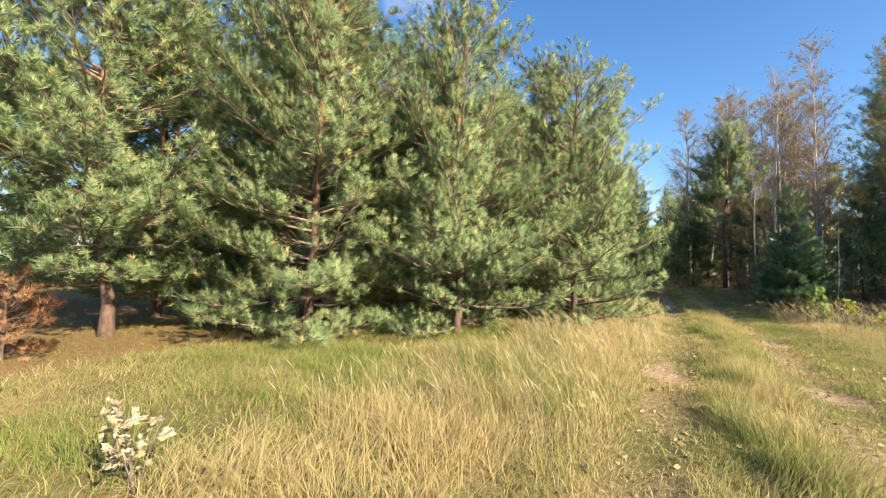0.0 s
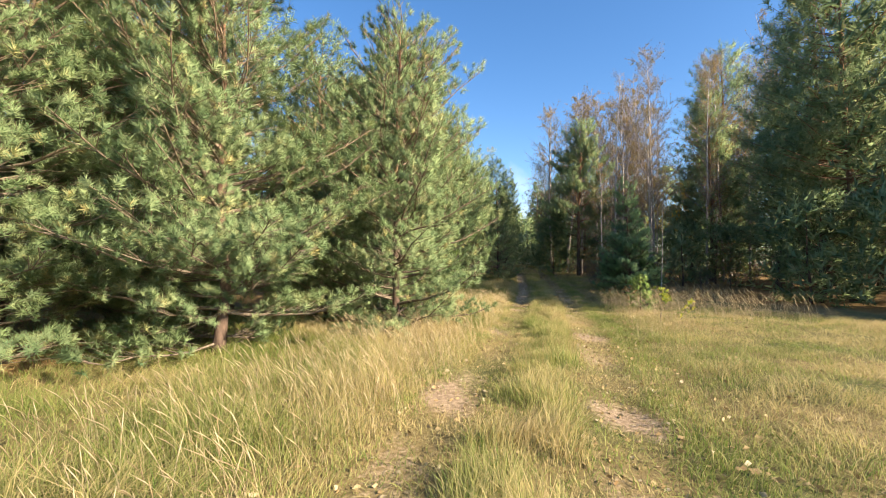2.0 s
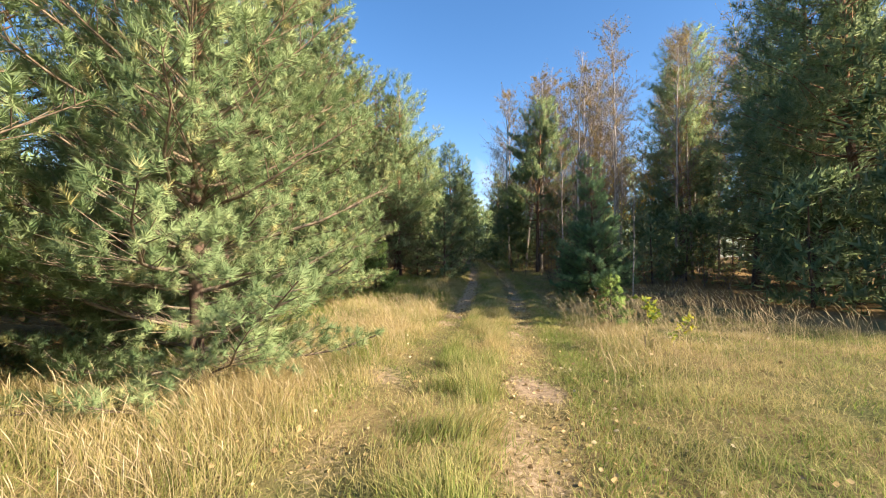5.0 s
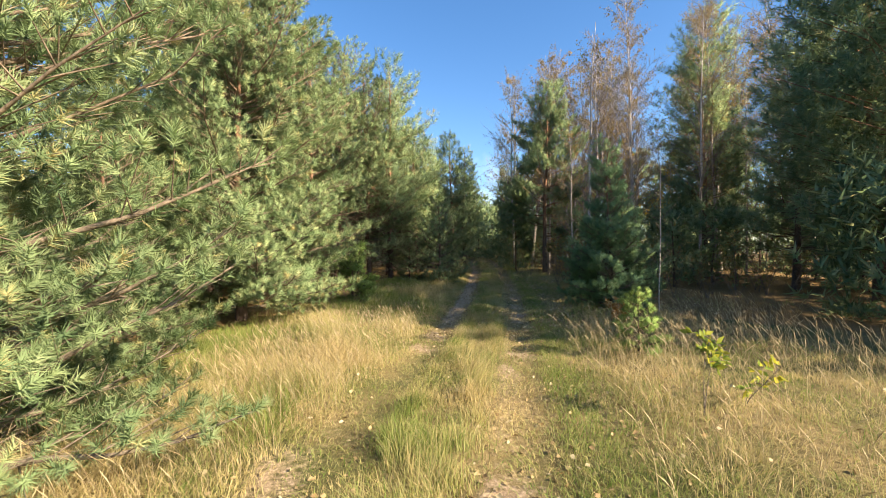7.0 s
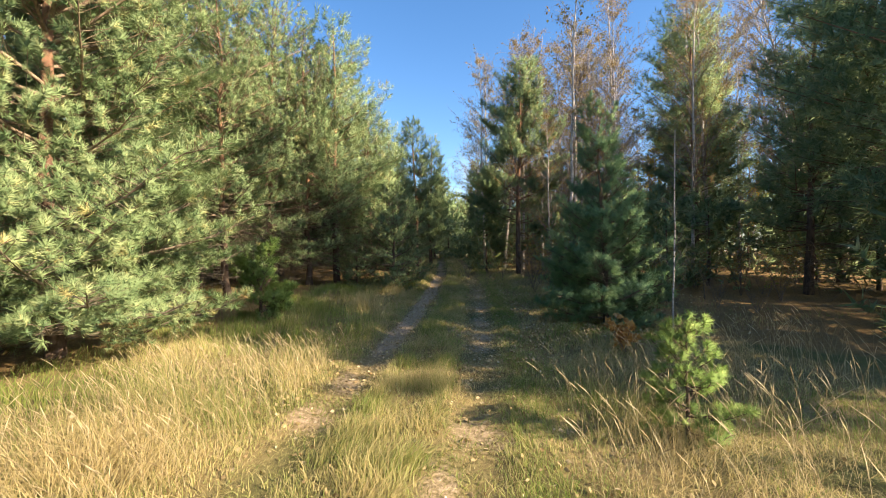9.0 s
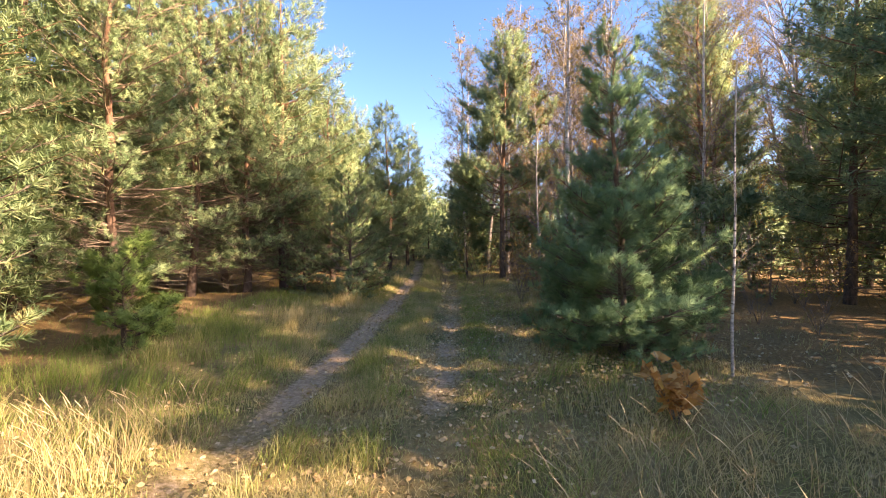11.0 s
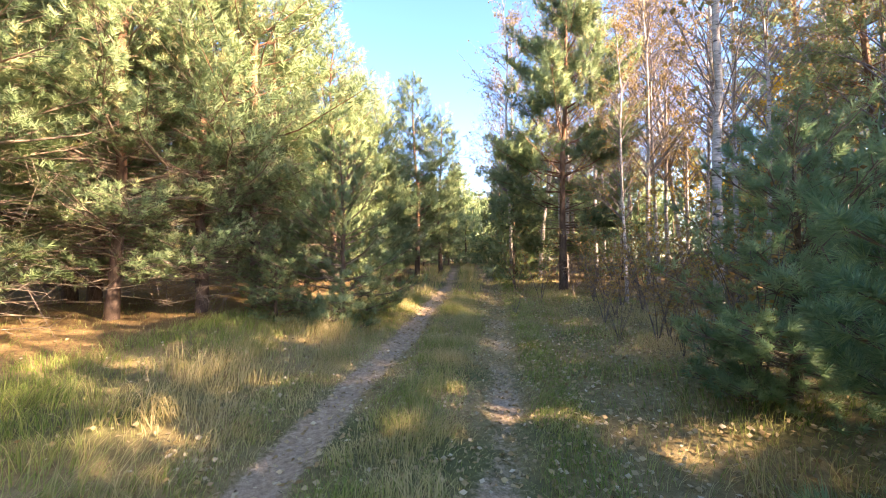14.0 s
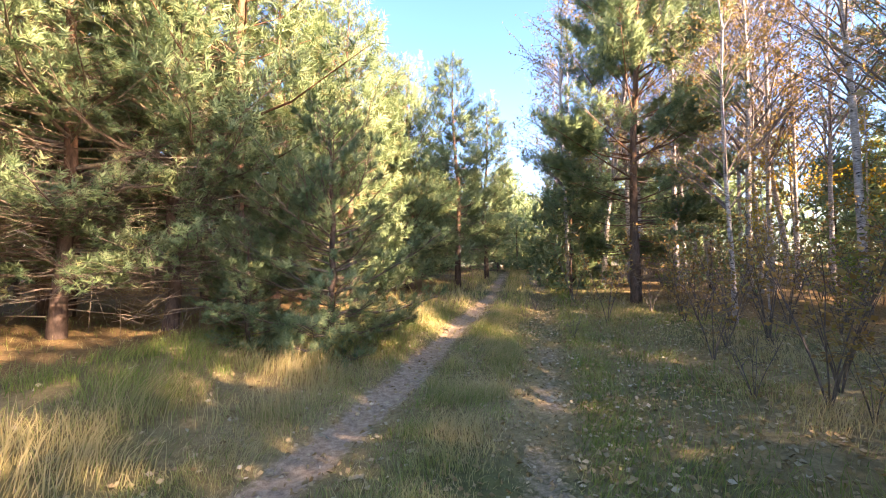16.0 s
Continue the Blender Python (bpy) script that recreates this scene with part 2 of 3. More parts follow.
def tufts(name, places, ways, rnd, mat, count, length, width, shoot, spread=1.2):
    """Brushes of needles: each stands at a place and points along its way."""
    places, ways = np.asarray(places, float), np.asarray(ways, float)
    m = len(places)
    along = rnd.rand(m, count) * shoot
    ang = rnd.rand(m, count) * 6.283
    open_ = spread * (0.55 + 0.6 * rnd.rand(m, count)) * (1.15 - 0.5 * along / shoot)
    ln = length * (0.75 + 0.5 * rnd.rand(m, count))
    out = np.stack([np.cos(ang) * np.sin(open_), np.sin(ang) * np.sin(open_), np.cos(open_)], -1)
    side = np.stack([-np.sin(ang), np.cos(ang), np.zeros_like(ang)], -1)
    turn = rnd.rand(m, count)[..., None] * 6.283
    side = side * np.cos(turn) + np.cross(out, side) * np.sin(turn)
    root = np.zeros((m, count, 3))
    root[..., 2] = along
    tri = np.stack([root - side * width / 2, root + side * width / 2, root + out * ln[..., None]], 2)
    turn3 = frames_along(ways, rnd)
    size = (0.8 + 0.4 * rnd.rand(m))[:, None, None, None]
    v = np.einsum("mij,mckj->mcki", turn3, tri * size) + places[:, None, None, :]
    # each brush is shaded as a rounded tuft on a rounded crown
    crown = np.column_stack([places[:, :2], 0.4 * np.hypot(places[:, 0], places[:, 1]) + 0.12])
    crown /= np.linalg.norm(crown, axis=1)[:, None]
    nor = 0.7 * crown[:, None, :] + 0.8 * np.einsum("mij,mcj->mci", turn3, out) + np.array([0, 0, 0.2])
    nor /= np.linalg.norm(nor, axis=2)[..., None] + 1e-9
    away = (np.cross(v[:, :, 1] - v[:, :, 0], v[:, :, 2] - v[:, :, 0]) * nor).sum(2) < 0
    v[away] = v[away][:, [1, 0, 2]]
    tint = np.clip(rnd.normal(0.47, 0.24, (m, 1, 1)) + rnd.normal(0, 0.1, (m, count, 1)), 0, 1) * np.ones((1, 1, 3))
    n = m * count * 3
    return mesh(name, v.reshape(-1, 3), np.arange(n).reshape(-1, 3), mat, normals=np.repeat(nor, 3, axis=1), tint=tint.ravel())


def leaves(name, places, ways, rnd, mat, length, width, tint_mean=0.5):
    """Loose leaves with a fold along the middle: two bent halves, pointed at both ends."""
    places, ways = np.asarray(places, float), np.asarray(ways, float)
    m = len(places)
    shape = np.array([[0, 0, 0], [width / 2, 0.1 * width, length * 0.45], [0, -0.12 * width, length * 0.5], [-width / 2, 0.1 * width, length * 0.45], [0, 0.05 * length, length]])
    size = (0.65 + 0.7 * rnd.rand(m))[:, None, None]
    v = np.einsum("mij,kj->mki", frames_along(ways, rnd), shape) * size + places[:, None, :]
    t = np.array([[0, 1, 2], [1, 4, 2], [0, 2, 3], [2, 4, 3]])[None] + (np.arange(m) * 5)[:, None, None]
    tint = np.clip(rnd.normal(tint_mean, 0.25, (m, 1)), 0, 1) * np.ones((1, 5))
    return mesh(name, v.reshape(-1, 3), t.reshape(-1, 3), mat, tint=tint.ravel())


# ---- pines ----
NEAR = dict(count=54, length=0.092, width=0.0062, shoot=0.09, step=0.165, sides=5, twigs=True)
MID = dict(count=13, length=0.18, width=0.0185, shoot=0.22, step=0.20, sides=3, twigs=False)
FAR = dict(count=6, length=0.28, width=0.062, shoot=0.30, step=0.43, sides=0, twigs=False)


def pine(seed, tall, reach, clear, detail, mat=None, dense=1.0, label="", split=False, whorl=0.36, lean=(0, 0), top=0.75, dead=0, inner=0.2):
    """A pine at the origin: a trunk, whorled limbs with twigs, and needles in brushes."""
    rnd = np.random.RandomState(seed)
    thing = tagged(new("pine_tree"), label or "dense green pine tree with needled boughs", "tree", "pines of the wood")
    wood = Soup()
    k = 16
    s = np.linspace(0, 1, k)
    bend = np.cumsum(rnd.normal(0, 0.018 * tall / k ** 0.5, (k, 2)), axis=0)
    bend -= bend[0]
    stem = np.column_stack([bend[:, 0] + lean[0] * s, bend[:, 1] + lean[1] * s, s * tall - 0.1 * (s == 0)])
    base = 0.0085 * tall + 0.02
    rad = base * (1 - s) ** 0.8 + 0.008
    rad[0] *= 1.3
    wood.tube(stem[:: 1 if detail["sides"] == 5 else 3], rad[:: 1 if detail["sides"] == 5 else 3], 9 if detail["sides"] else 6)
    places, ways, limbs = [], [], []
    z = clear
    while z < tall * 0.965:
        u = (z - clear) / (tall - clear)
        for i in range(rnd.randint(5, 8) if u < 0.85 else 5):
            zz = z + rnd.normal(0, 0.09)
            az = rnd.rand() * 6.283
            span = reach * min(1.0, 0.72 + u * 1.6 if clear < 0.8 else 0.55 + u * 2.0) * (1 - u) ** top * rnd.uniform(0.65, 1.12)
            span = max(span, 0.32)
            rise = -0.12 + 0.95 * u ** 0.8 + rnd.normal(0, 0.10)
            t = np.linspace(0, 1, 6)
            at = np.array([np.interp(zz, stem[:, 2], stem[:, j]) for j in range(2)] + [zz])
            turn = az + rnd.normal(0, 0.25) * t
            path = at + np.column_stack([np.cos(turn) * t * span, np.sin(turn) * t * span, (rise * t + 0.22 * t ** 2.5) * span])
            path[1:-1] += rnd.normal(0, 0.015 * span, (4, 3))
            r0 = max(0.007, 0.012 * span * rnd.uniform(0.7, 1.2) + 0.004)
            limb = Soup() if split else wood
            first = len(places)
            if detail["sides"] == 5:
                limb.tube(path, np.linspace(r0, 0.004, 6), 5)
            elif detail["sides"] and span > 0.6:
                limb.tube(path[[0, 2, 5]], [r0, r0 * 0.6, 0.005], 3)
            n = max(2, int(span / (detail["step"] * 1.05) * dense))
            for sgn in (-1, 1):
                for j in range(n):
                    f = inner + (1 - inner) * (j + rnd.rand()) / n
                    p = np.array([np.interp(f, t, path[:, c]) for c in range(3)])
                    axis = np.array([np.cos(az), np.sin(az), rise + 0.5 * f])
                    flank = np.array([-np.sin(az), np.cos(az), 0]) * sgn
                    w = axis * rnd.uniform(0.5, 1.0) + flank * rnd.uniform(0.5, 1.1) + np.array([0, 0, rnd.uniform(-0.15, 0.6)])
                    w /= np.linalg.norm(w)
                    ln = (0.10 + 0.42 * (1.05 - f) * span * rnd.uniform(0.5, 1.2))
                    m = max(1, int(ln / detail["step"] + 0.5))
                    if detail["twigs"]:
                        limb.tube([p, p + w * ln], [0.006, 0.003], 3)
                    for q in range(m):
                        g = 1 - 0.62 * (q / m) ** 1.2
                        places.append(p + w * ln * g + rnd.normal(0, 0.05, 3) * min(1, q))
                        ways.append(w + np.array([0, 0, 0.5]) + rnd.normal(0, 0.5 if q else 0.2, 3))
            places.append(path[-1])
            ways.append(path[-1] - path[-2] + np.array([0, 0, 0.1 * span]))
            if split:
                limbs.append((limb, first, len(places)))
        z += whorl * rnd.uniform(0.8, 1.2)
    for q in range(6):
        places.append(stem[-1] + np.array([0, 0, -0.12 * q]) + rnd.normal(0, 0.02, 3))
        ways.append(np.array([0, 0, 1.0]) + rnd.normal(0, 0.5 if q else 0.05, 3))
    # dead twiggy branches on the bare stem
    bare = Soup()
    for q in range(dead):
        zz, az, ln = rnd.uniform(0.35, clear + 2.4), rnd.rand() * 6.283, rnd.uniform(0.5, 2.2)
        at = np.array([np.interp(zz, stem[:, 2], stem[:, j]) for j in range(2)] + [zz])
        out = np.array([np.cos(az), np.sin(az), rnd.uniform(-0.25, 0.2)])
        bare.tube([at, at + out * ln * 0.5 + np.array([0, 0, 0.04]), at + out * ln], [0.011, 0.007, 0.003], 4)
        for w in range(6):
            p = at + out * ln * rnd.uniform(0.25, 0.95)
            bare.tube([p, p + (out * 0.6 + rnd.normal(0, 0.5, 3)) * 0.45 * ln], [0.005, 0.002], 3)
    child("trunk", wood.mesh("trunk", BARK), thing, "flaking orange-brown bark")
    if dead:
        tagged(child("deadwood", bare.mesh("deadwood", LIMB), thing), "bare grey-brown dead branches", kind="stuff")
    spec = {key: detail[key] for key in ("count", "length", "width", "shoot")}
    done = 0
    for limb, first, last in limbs:
        bough = child("limb", limb.mesh("limb", LIMB), thing)
        child("needles", tufts("needles", places[first:last], ways[first:last], rnd, mat or NEEDLES, **spec), bough)
        done = last
    child("needles", tufts("needles", places[done:], ways[done:], rnd, mat or NEEDLES, **spec), thing, "long green needles in brushes")
    return thing


def put(thing, x, y, turn=0.0, scale=1.0, tall=1.0):
    thing.matrix_basis = Matrix.Translation((x, y, float(height(x, y)) - 0.02)) @ Matrix.Rotation(turn, 4, "Z") @ Matrix.Diagonal((scale, scale, scale * tall, 1))
    return thing


def again(thing, x, y, turn, scale=1.0, tall=1.0):
    m = Matrix.Translation((x, y, float(height(x, y)) - 0.02)) @ Matrix.Rotation(turn, 4, "Z") @ Matrix.Diagonal((scale, scale, scale * tall, 1))
    made = {}
    for o in (thing, *thing.children_recursive):
        made[o] = o.copy()
        scene.collection.objects.link(made[o])
        made[o].parent = made.get(o.parent, o.parent)
    made[thing].matrix_basis = m
    return made[thing]


# ---- birches and bushes ----
def birch(seed, tall, stems=1, leafy_=1.0, mat=None, label="", width=0.055, bow=0.4, twigs=1.0, group="birches of the wood"):
    """A slender birch with white stems, rising branches, fine twigs and sparse leaves."""
    rnd = np.random.RandomState(seed)
    thing = tagged(new("birch_tree"), label or "slender white birch with sparse rusty autumn leaves", "tree", group)
    twig, places, ways = Soup(), [], []
    for st in range(stems):
        wood = Soup()
        k = 12
        s = np.linspace(0, 1, k)
        a = rnd.rand() * 6.283
        off = np.array([np.cos(a), np.sin(a)])
        sway = np.cumsum(rnd.normal(0, 0.05, (k, 2)), axis=0) * tall / 12
        h = tall * rnd.uniform(0.85, 1.0)
        stem = np.column_stack([(off[0] * bow * (s ** 1.3) + sway[:, 0] * s) * (0.3 + stems * 0.7), (off[1] * bow * (s ** 1.3) + sway[:, 1] * s) * (0.3 + stems * 0.7), s * h])
        stem[0, 2] = -0.1
        wood.tube(stem, width * (1 - s) ** 0.9 * (tall / 10) + 0.007, 8)
        child("trunk", wood.mesh("trunk", BIRCH), thing, "white peeling bark with dark marks")
        for i in range(int(tall * 4.2)):
            f = rnd.uniform(0.28, 0.97)
            p = np.array([np.interp(f, s, stem[:, c]) for c in range(3)])
            az = rnd.rand() * 6.283
            ln = tall * 0.19 * (1.15 - f) ** 0.7 * rnd.uniform(0.5, 1.2)
            t = np.linspace(0, 1, 5)
            path = p + np.column_stack([np.cos(az) * t * ln * 0.75, np.sin(az) * t * ln * 0.75, (t * 1.0 - 0.25 * t ** 2) * ln]) + rnd.normal(0, 0.03 * ln, (5, 3)) * t[:, None]
            twig.tube(path, np.linspace(0.012 + 0.007 * ln, 0.005, 5) * twigs, 3)
            for j in range(8):
                g = rnd.uniform(0.25, 1)
                q = np.array([np.interp(g, t, path[:, c]) for c in range(3)])
                w = np.array([np.cos(az), np.sin(az), 0.8]) * 0.6 + rnd.normal(0, 0.55, 3)
                l2 = ln * rnd.uniform(0.2, 0.45)
                e = q + w * l2
                twig.tube([q, q + w * l2 * 0.5 + rnd.normal(0, 0.02, 3), e - np.array([0, 0, 0.12 * l2])], np.array([0.0075, 0.006, 0.004]) * twigs, 3)
                for b in range(rnd.poisson(3.0 * leafy_)):
                    places.append(q + (e - q) * rnd.uniform(0.2, 1.05) + rnd.normal(0, 0.06, 3))
                    ways.append(rnd.normal(0, 1, 3) - np.array([0, 0, 0.8]))
    child("crown", twig.mesh("crown", TWIG), thing, "thin bare purple-brown twigs")
    if places:
        child("foliage", leaves("foliage", places, ways, rnd, mat or LEAF_AUTUMN, 0.075, 0.06), thing)
    return thing


def bush(name, seed, tall, stems, leaf_mat, leaf_count, leaf_len, leaf_wide, label, spread=0.4, category="shrub", tint=0.5, low=0.3):
    """Thin stems from one root with side shoots and leaves."""
    rnd = np.random.RandomState(seed)
    thing = tagged(new(name), label, category)
    places, ways = [], []
    wood = Soup()
    for st in range(stems):
        az, h = rnd.rand() * 6.283, tall * rnd.uniform(0.6, 1.0)
        t = np.linspace(0, 1, 6)
        path = np.column_stack([np.cos(az) * spread * h * t ** 1.2, np.sin(az) * spread * h * t ** 1.2, t * h - 0.03 * (t == 0)]) + rnd.normal(0, 0.012 * h, (6, 3)) * t[:, None]
        wood.tube(path, np.linspace(0.003 + 0.0025 * h, 0.0015, 6), 5)
        for i in range(4 + int(4 * tall)):
            f = rnd.uniform(low, 1)
            p = np.array([np.interp(f, t, path[:, c]) for c in range(3)])
            w = rnd.normal(0, 1, 3) * np.array([1, 1, 0.4]) + np.array([0, 0, 0.5])
            e = p + w / np.linalg.norm(w) * h * rnd.uniform(0.08, 0.25)
            wood.tube([p, (p + e) / 2 + np.array([0, 0, 0.01]), e], [0.003, 0.0025, 0.0015], 3)
            for b in range(leaf_count):
                places.append(p + (e - p) * rnd.uniform(0.2, 1.05))
                ways.append(w + rnd.normal(0, 0.7, 3))
    child("stem", wood.mesh("stem", TWIG), thing)
    if places:
        child("foliage", leaves("foliage", places, ways, rnd, leaf_mat, leaf_len, leaf_wide, tint), thing)
    return thing


# ---- ground ----
def graded(a, b, step, far):
    mid = list(np.arange(a, b, step))
    up, d = [mid[-1]], step
    while up[-1] < far:
        d *= 1.35
        up.append(up[-1] + d)
    down, d = [mid[0]], step
    while down[-1] > -far:
        d *= 1.35
        down.append(down[-1] - d)
    return np.array(down[:0:-1] + mid + up[1:])


gx, gy = graded(-9, 24, 0.22, 1500), graded(-4, 36, 0.22, 1500)
X, Y = np.meshgrid(gx, gy)
w_ = len(gx)
i_ = (np.arange(len(gy) - 1)[:, None] * w_ + np.arange(w_ - 1)[None, :]).ravel()
gt = np.concatenate([np.stack([i_, i_ + 1, i_ + w_ + 1], 1), np.stack([i_, i_ + w_ + 1, i_ + w_], 1)])
xf, yf = X.ravel(), Y.ravel()
inside = smooth(70, 50, np.maximum(np.abs(xf - 8), np.abs(yf - 14)))
tagged(new("ground", mesh("ground", np.column_stack([xf, yf, height(xf, yf)]), gt, GROUND, flat=False, rut=rut(xf, yf) * inside, forest=np.maximum(forest(xf, yf), 1 - inside))),
       "grassy ground with two sandy wheel ruts and needle litter", "ground", kind="structure")

# ---- the pines along the open side ----
SUNLIT = "sunlit bushy green pine at the edge of the meadow"
BUSHY = dict(split=True, whorl=0.30, top=0.52, inner=0.1)
FINE = dict(NEAR, count=62, length=0.088, width=0.0053, shoot=0.09, step=0.15)
put(pine(11, 6.1, 2.35, 0.15, FINE, label=SUNLIT, **BUSHY), 3.1, 9.15, 0.4)
put(pine(12, 6.4, 2.4, 0.2, NEAR, dense=1.3, label=SUNLIT, **BUSHY), 0.35, 7.4, 2.0)
put(pine(33, 7.8, 2.6, 0.3, dict(NEAR, step=0.14), dense=1.1, label="tall bushy pine with sunlit boughs beside the meadow", **BUSHY), -2.3, 6.9, 4.0)
put(pine(14, 8.5, 3.0, 0.85, dict(NEAR, step=0.16, count=40, length=0.1, width=0.0085), label="tall pine with hanging boughs over bare needle litter", dense=1.15, **BUSHY), -5.4, 6.4, 1.0)
put(pine(15, 9.6, 3.2, 0.35, dict(NEAR, count=40, length=0.10, width=0.0085, step=0.15), label="broad tall pine with sunlit boughs and an orange trunk", split=True, whorl=0.33, top=0.52, dense=1.3, inner=0.1), 4.1, 16.1, 0.0)
put(pine(16, 4.3, 1.7, 0.1, dict(FINE, count=62, width=0.0062, length=0.105), NEEDLES_YOUNG, label="dense young blue-green pine at the edge of the track", split=True, dense=1.6, whorl=0.24, top=1.25, inner=0.05), 13.4, 15.1, 0.7)
put(pine(31, 2.5, 1.3, 0.05, FINE, NEEDLES_YOUNG, label="low young pine with soft blue-green needles by the track", split=True, dense=1.3, whorl=0.24, top=0.6, inner=0.05), 14.75, 17.45, 1.9)
young = put(pine(17, 3.6, 1.75, 0.05, NEAR, NEEDLES, label="small young pine in front of taller pines", split=True, dense=1.25, whorl=0.26, top=0.7, inner=0.1), 11.1, 23.2, 0.2)
again(young, 9.9, 23.7, 2.2, 0.6, 0.8)
# smaller pines filling the row behind the front trees
for x, y, turn, size in [(1.8, 9.9, 1.0, 0.8), (-0.9, 8.7, 3.1, 0.75), (2.5, 14.4, 4.4, 1.0), (-3.9, 7.6, 5.2, 0.8), (3.0, 12.0, 0.5, 0.85)]:
    again(young, x, y, turn, size)
put(pine(18, 3.1, 1.9, 0.05, dict(MID, count=16), NEEDLES, label="low dark bushy pine at the shaded wood's edge", top=0.5), 17.9, 11.3, 0.2, 1.1)
put(pine(19, 10.9, 3.1, 1.5, dict(MID, count=24, length=0.15, width=0.016, step=0.17), label="dark spreading pine with open crown and red-brown trunk", dense=1.7, whorl=0.55, top=0.6, dead=40, inner=0.35), 18.66, 26.82, 0.2)
put(pine(20, 2.2, 1.15, 0.08, dict(NEAR, length=0.15, width=0.008, count=60), NEEDLES_FRESH, label="knee-high bright green pine sapling in dry grass", whorl=0.3, top=0.6, inner=0.2, dense=0.7), 10.23, 10.8, 0.0, 0.42)
put(pine(30, 1.3, 0.75, 0.03, dict(NEAR, step=0.09, length=0.08, width=0.007), NEEDLES_FRESH, label="small bright green pine at the verge", whorl=0.2, top=0.6), 6.8, 18.1)
slim = put(pine(26, 9.6, 1.9, 1.0, dict(MID, count=16), label="slim pine with pointed crown and bare orange trunk", whorl=0.38, top=0.62, dense=1.5, dead=24), 15.42, 33.56, 0.9)
again(slim, 13.3, 31.6, 2.4, 0.78)
again(slim, 17.9, 37.6, 4.1, 0.98)
again(slim, 12.4, 34.6, 5.3, 1.0)

mid_a = put(pine(21, 9.0, 2.6, 0.5, MID, top=0.5, label="full green pine of the sunlit stand"), -0.6, 12.6)
mid_b = put(pine(22, 9.2, 2.6, 1.5, MID, dense=1.2, dead=70, label="pine with a bare lower trunk and dense crown", whorl=0.5, top=0.58), 4.8, 27.8)
mid_c = put(pine(23, 10.5, 2.9, 1.4, MID, dense=1.12, dead=20, label="tall pine with dense crown", top=0.6), 19.7, 11.4, 0, 1.25, 1.1)
edge = put(pine(29, 10.4, 2.9, 0.95, dict(NEAR, count=26, length=0.12, width=0.0105, step=0.165), label="tall pine with low boughs and rough trunk beside the verge", whorl=0.42, top=0.48, split=True, dead=90), 6.8, 24.7)
again(edge, 8.3, 25.0, 2.1, 0.95)
again(edge, 5.9, 21.6, 4.0, 0.85)
far_a = put(pine(24, 10.0, 2.6, 1.0, FAR, label="pine deep in the wood"), -8.0, 12.0)
far_b = put(pine(25, 11.0, 2.4, 3.0, FAR, dead=14, label="tall pine deep in the wood with a bare trunk", whorl=0.55), -4.0, 13.5)

for src, x, y, s, tl in [
    (mid_a, 1.7, 12.4, 0.85, 0.95), (mid_a, -3.6, 9.8, 1.05, 1.1), (mid_a, -6.5, 9.2, 1.05, 1.0), (mid_a, -1.4, 10.6, 0.95, 0.85), (mid_a, 3.6, 19.2, 1.0, 1.0), (mid_a, 2.6, 21.0, 1.05, 1),
    (mid_b, 9.4, 25.4, 1.1, 1), (mid_b, 5.8, 26.6, 1.2, 1.05), (mid_b, 3.2, 23.6, 1.15, 1.0), (mid_b, 10.6, 30.0, 1.1, 1.05), (mid_b, 1.2, 21.8, 1.1, 1.0), (mid_b, 4.6, 25.2, 1.0, 1), (mid_b, 9.6, 27.2, 1.0, 0.95), (mid_a, 11.4, 28.0, 0.9, 0.95),
    (mid_b, 2.4, 27.4, 1.0, 1), (mid_a, 13.2, 32.0, 0.9, 1), (mid_b, 7.4, 29.5, 1.1, 1.05),
    # far_b pines here, mid_a (17.9, 6.5), far_a (23.6, 11.2): unseen, added for shade
    (mid_c, 21.2, 13.2, 1.2, 1.08), (far_b, 19.0, 9.0, 1.25, 1.1), (slim, 24.6, 21.6, 1.25, 1.0), (mid_a, 22.5, 8.5, 0.85, 1), (mid_c, 25.5, 13.5, 0.75, 1), (mid_a, 17.9, 6.5, 1.05, 1.3), (far_a, 29.0, 9.0, 1.2, 1), (far_b, 19.7, 2.6, 1.05, 1.05), (far_b, 20.6, 4.8, 1.1, 1.05), (far_b, 25.0, 9.8, 1.0, 1), (far_b, 26.8, 12.0, 1.05, 1), (far_a, 23.6, 11.2, 0.9, 1), (far_a, 27.5, 15.0, 1.25, 1), (far_a, 30.5, 13.5, 1.3, 1),
    (mid_b, 23.0, 16.5, 1.1, 1),
    (mid_c, 34.5, 29.5, 1.75, 1.05), (mid_c, 37.0, 22.0, 1.5, 1.0), (mid_a, 20.0, 32.5, 0.75, 1), (mid_b, 24.5, 35.0, 1.0, 1),
]:
    again(src, x, y, random.uniform(0, 6.28), s, tl)

for k in range(66):
    # the dense stand behind the open side, the end of the track, and the wood across it
    side = k % 2
    if k < 30:
        y = random.uniform(10, 48)
        x = float(np.interp(y, TRACK_Y, TRACK_X)) - random.uniform(9.0, 22)
    elif k < 50:
        y = random.uniform(38, 62)
        x = float(np.interp(y, TRACK_Y, TRACK_X)) + random.choice((-1, 1)) * random.uniform(3.8, 18)
    else:
        y = random.uniform(14, 34)
        x = float(np.interp(y, TRACK_Y, TRACK_X)) + random.uniform(15, 32)
    again((far_a, far_b)[side], x, y, random.uniform(0, 6.28), random.uniform(0.8, 1.15), random.uniform(0.85, 1.1))

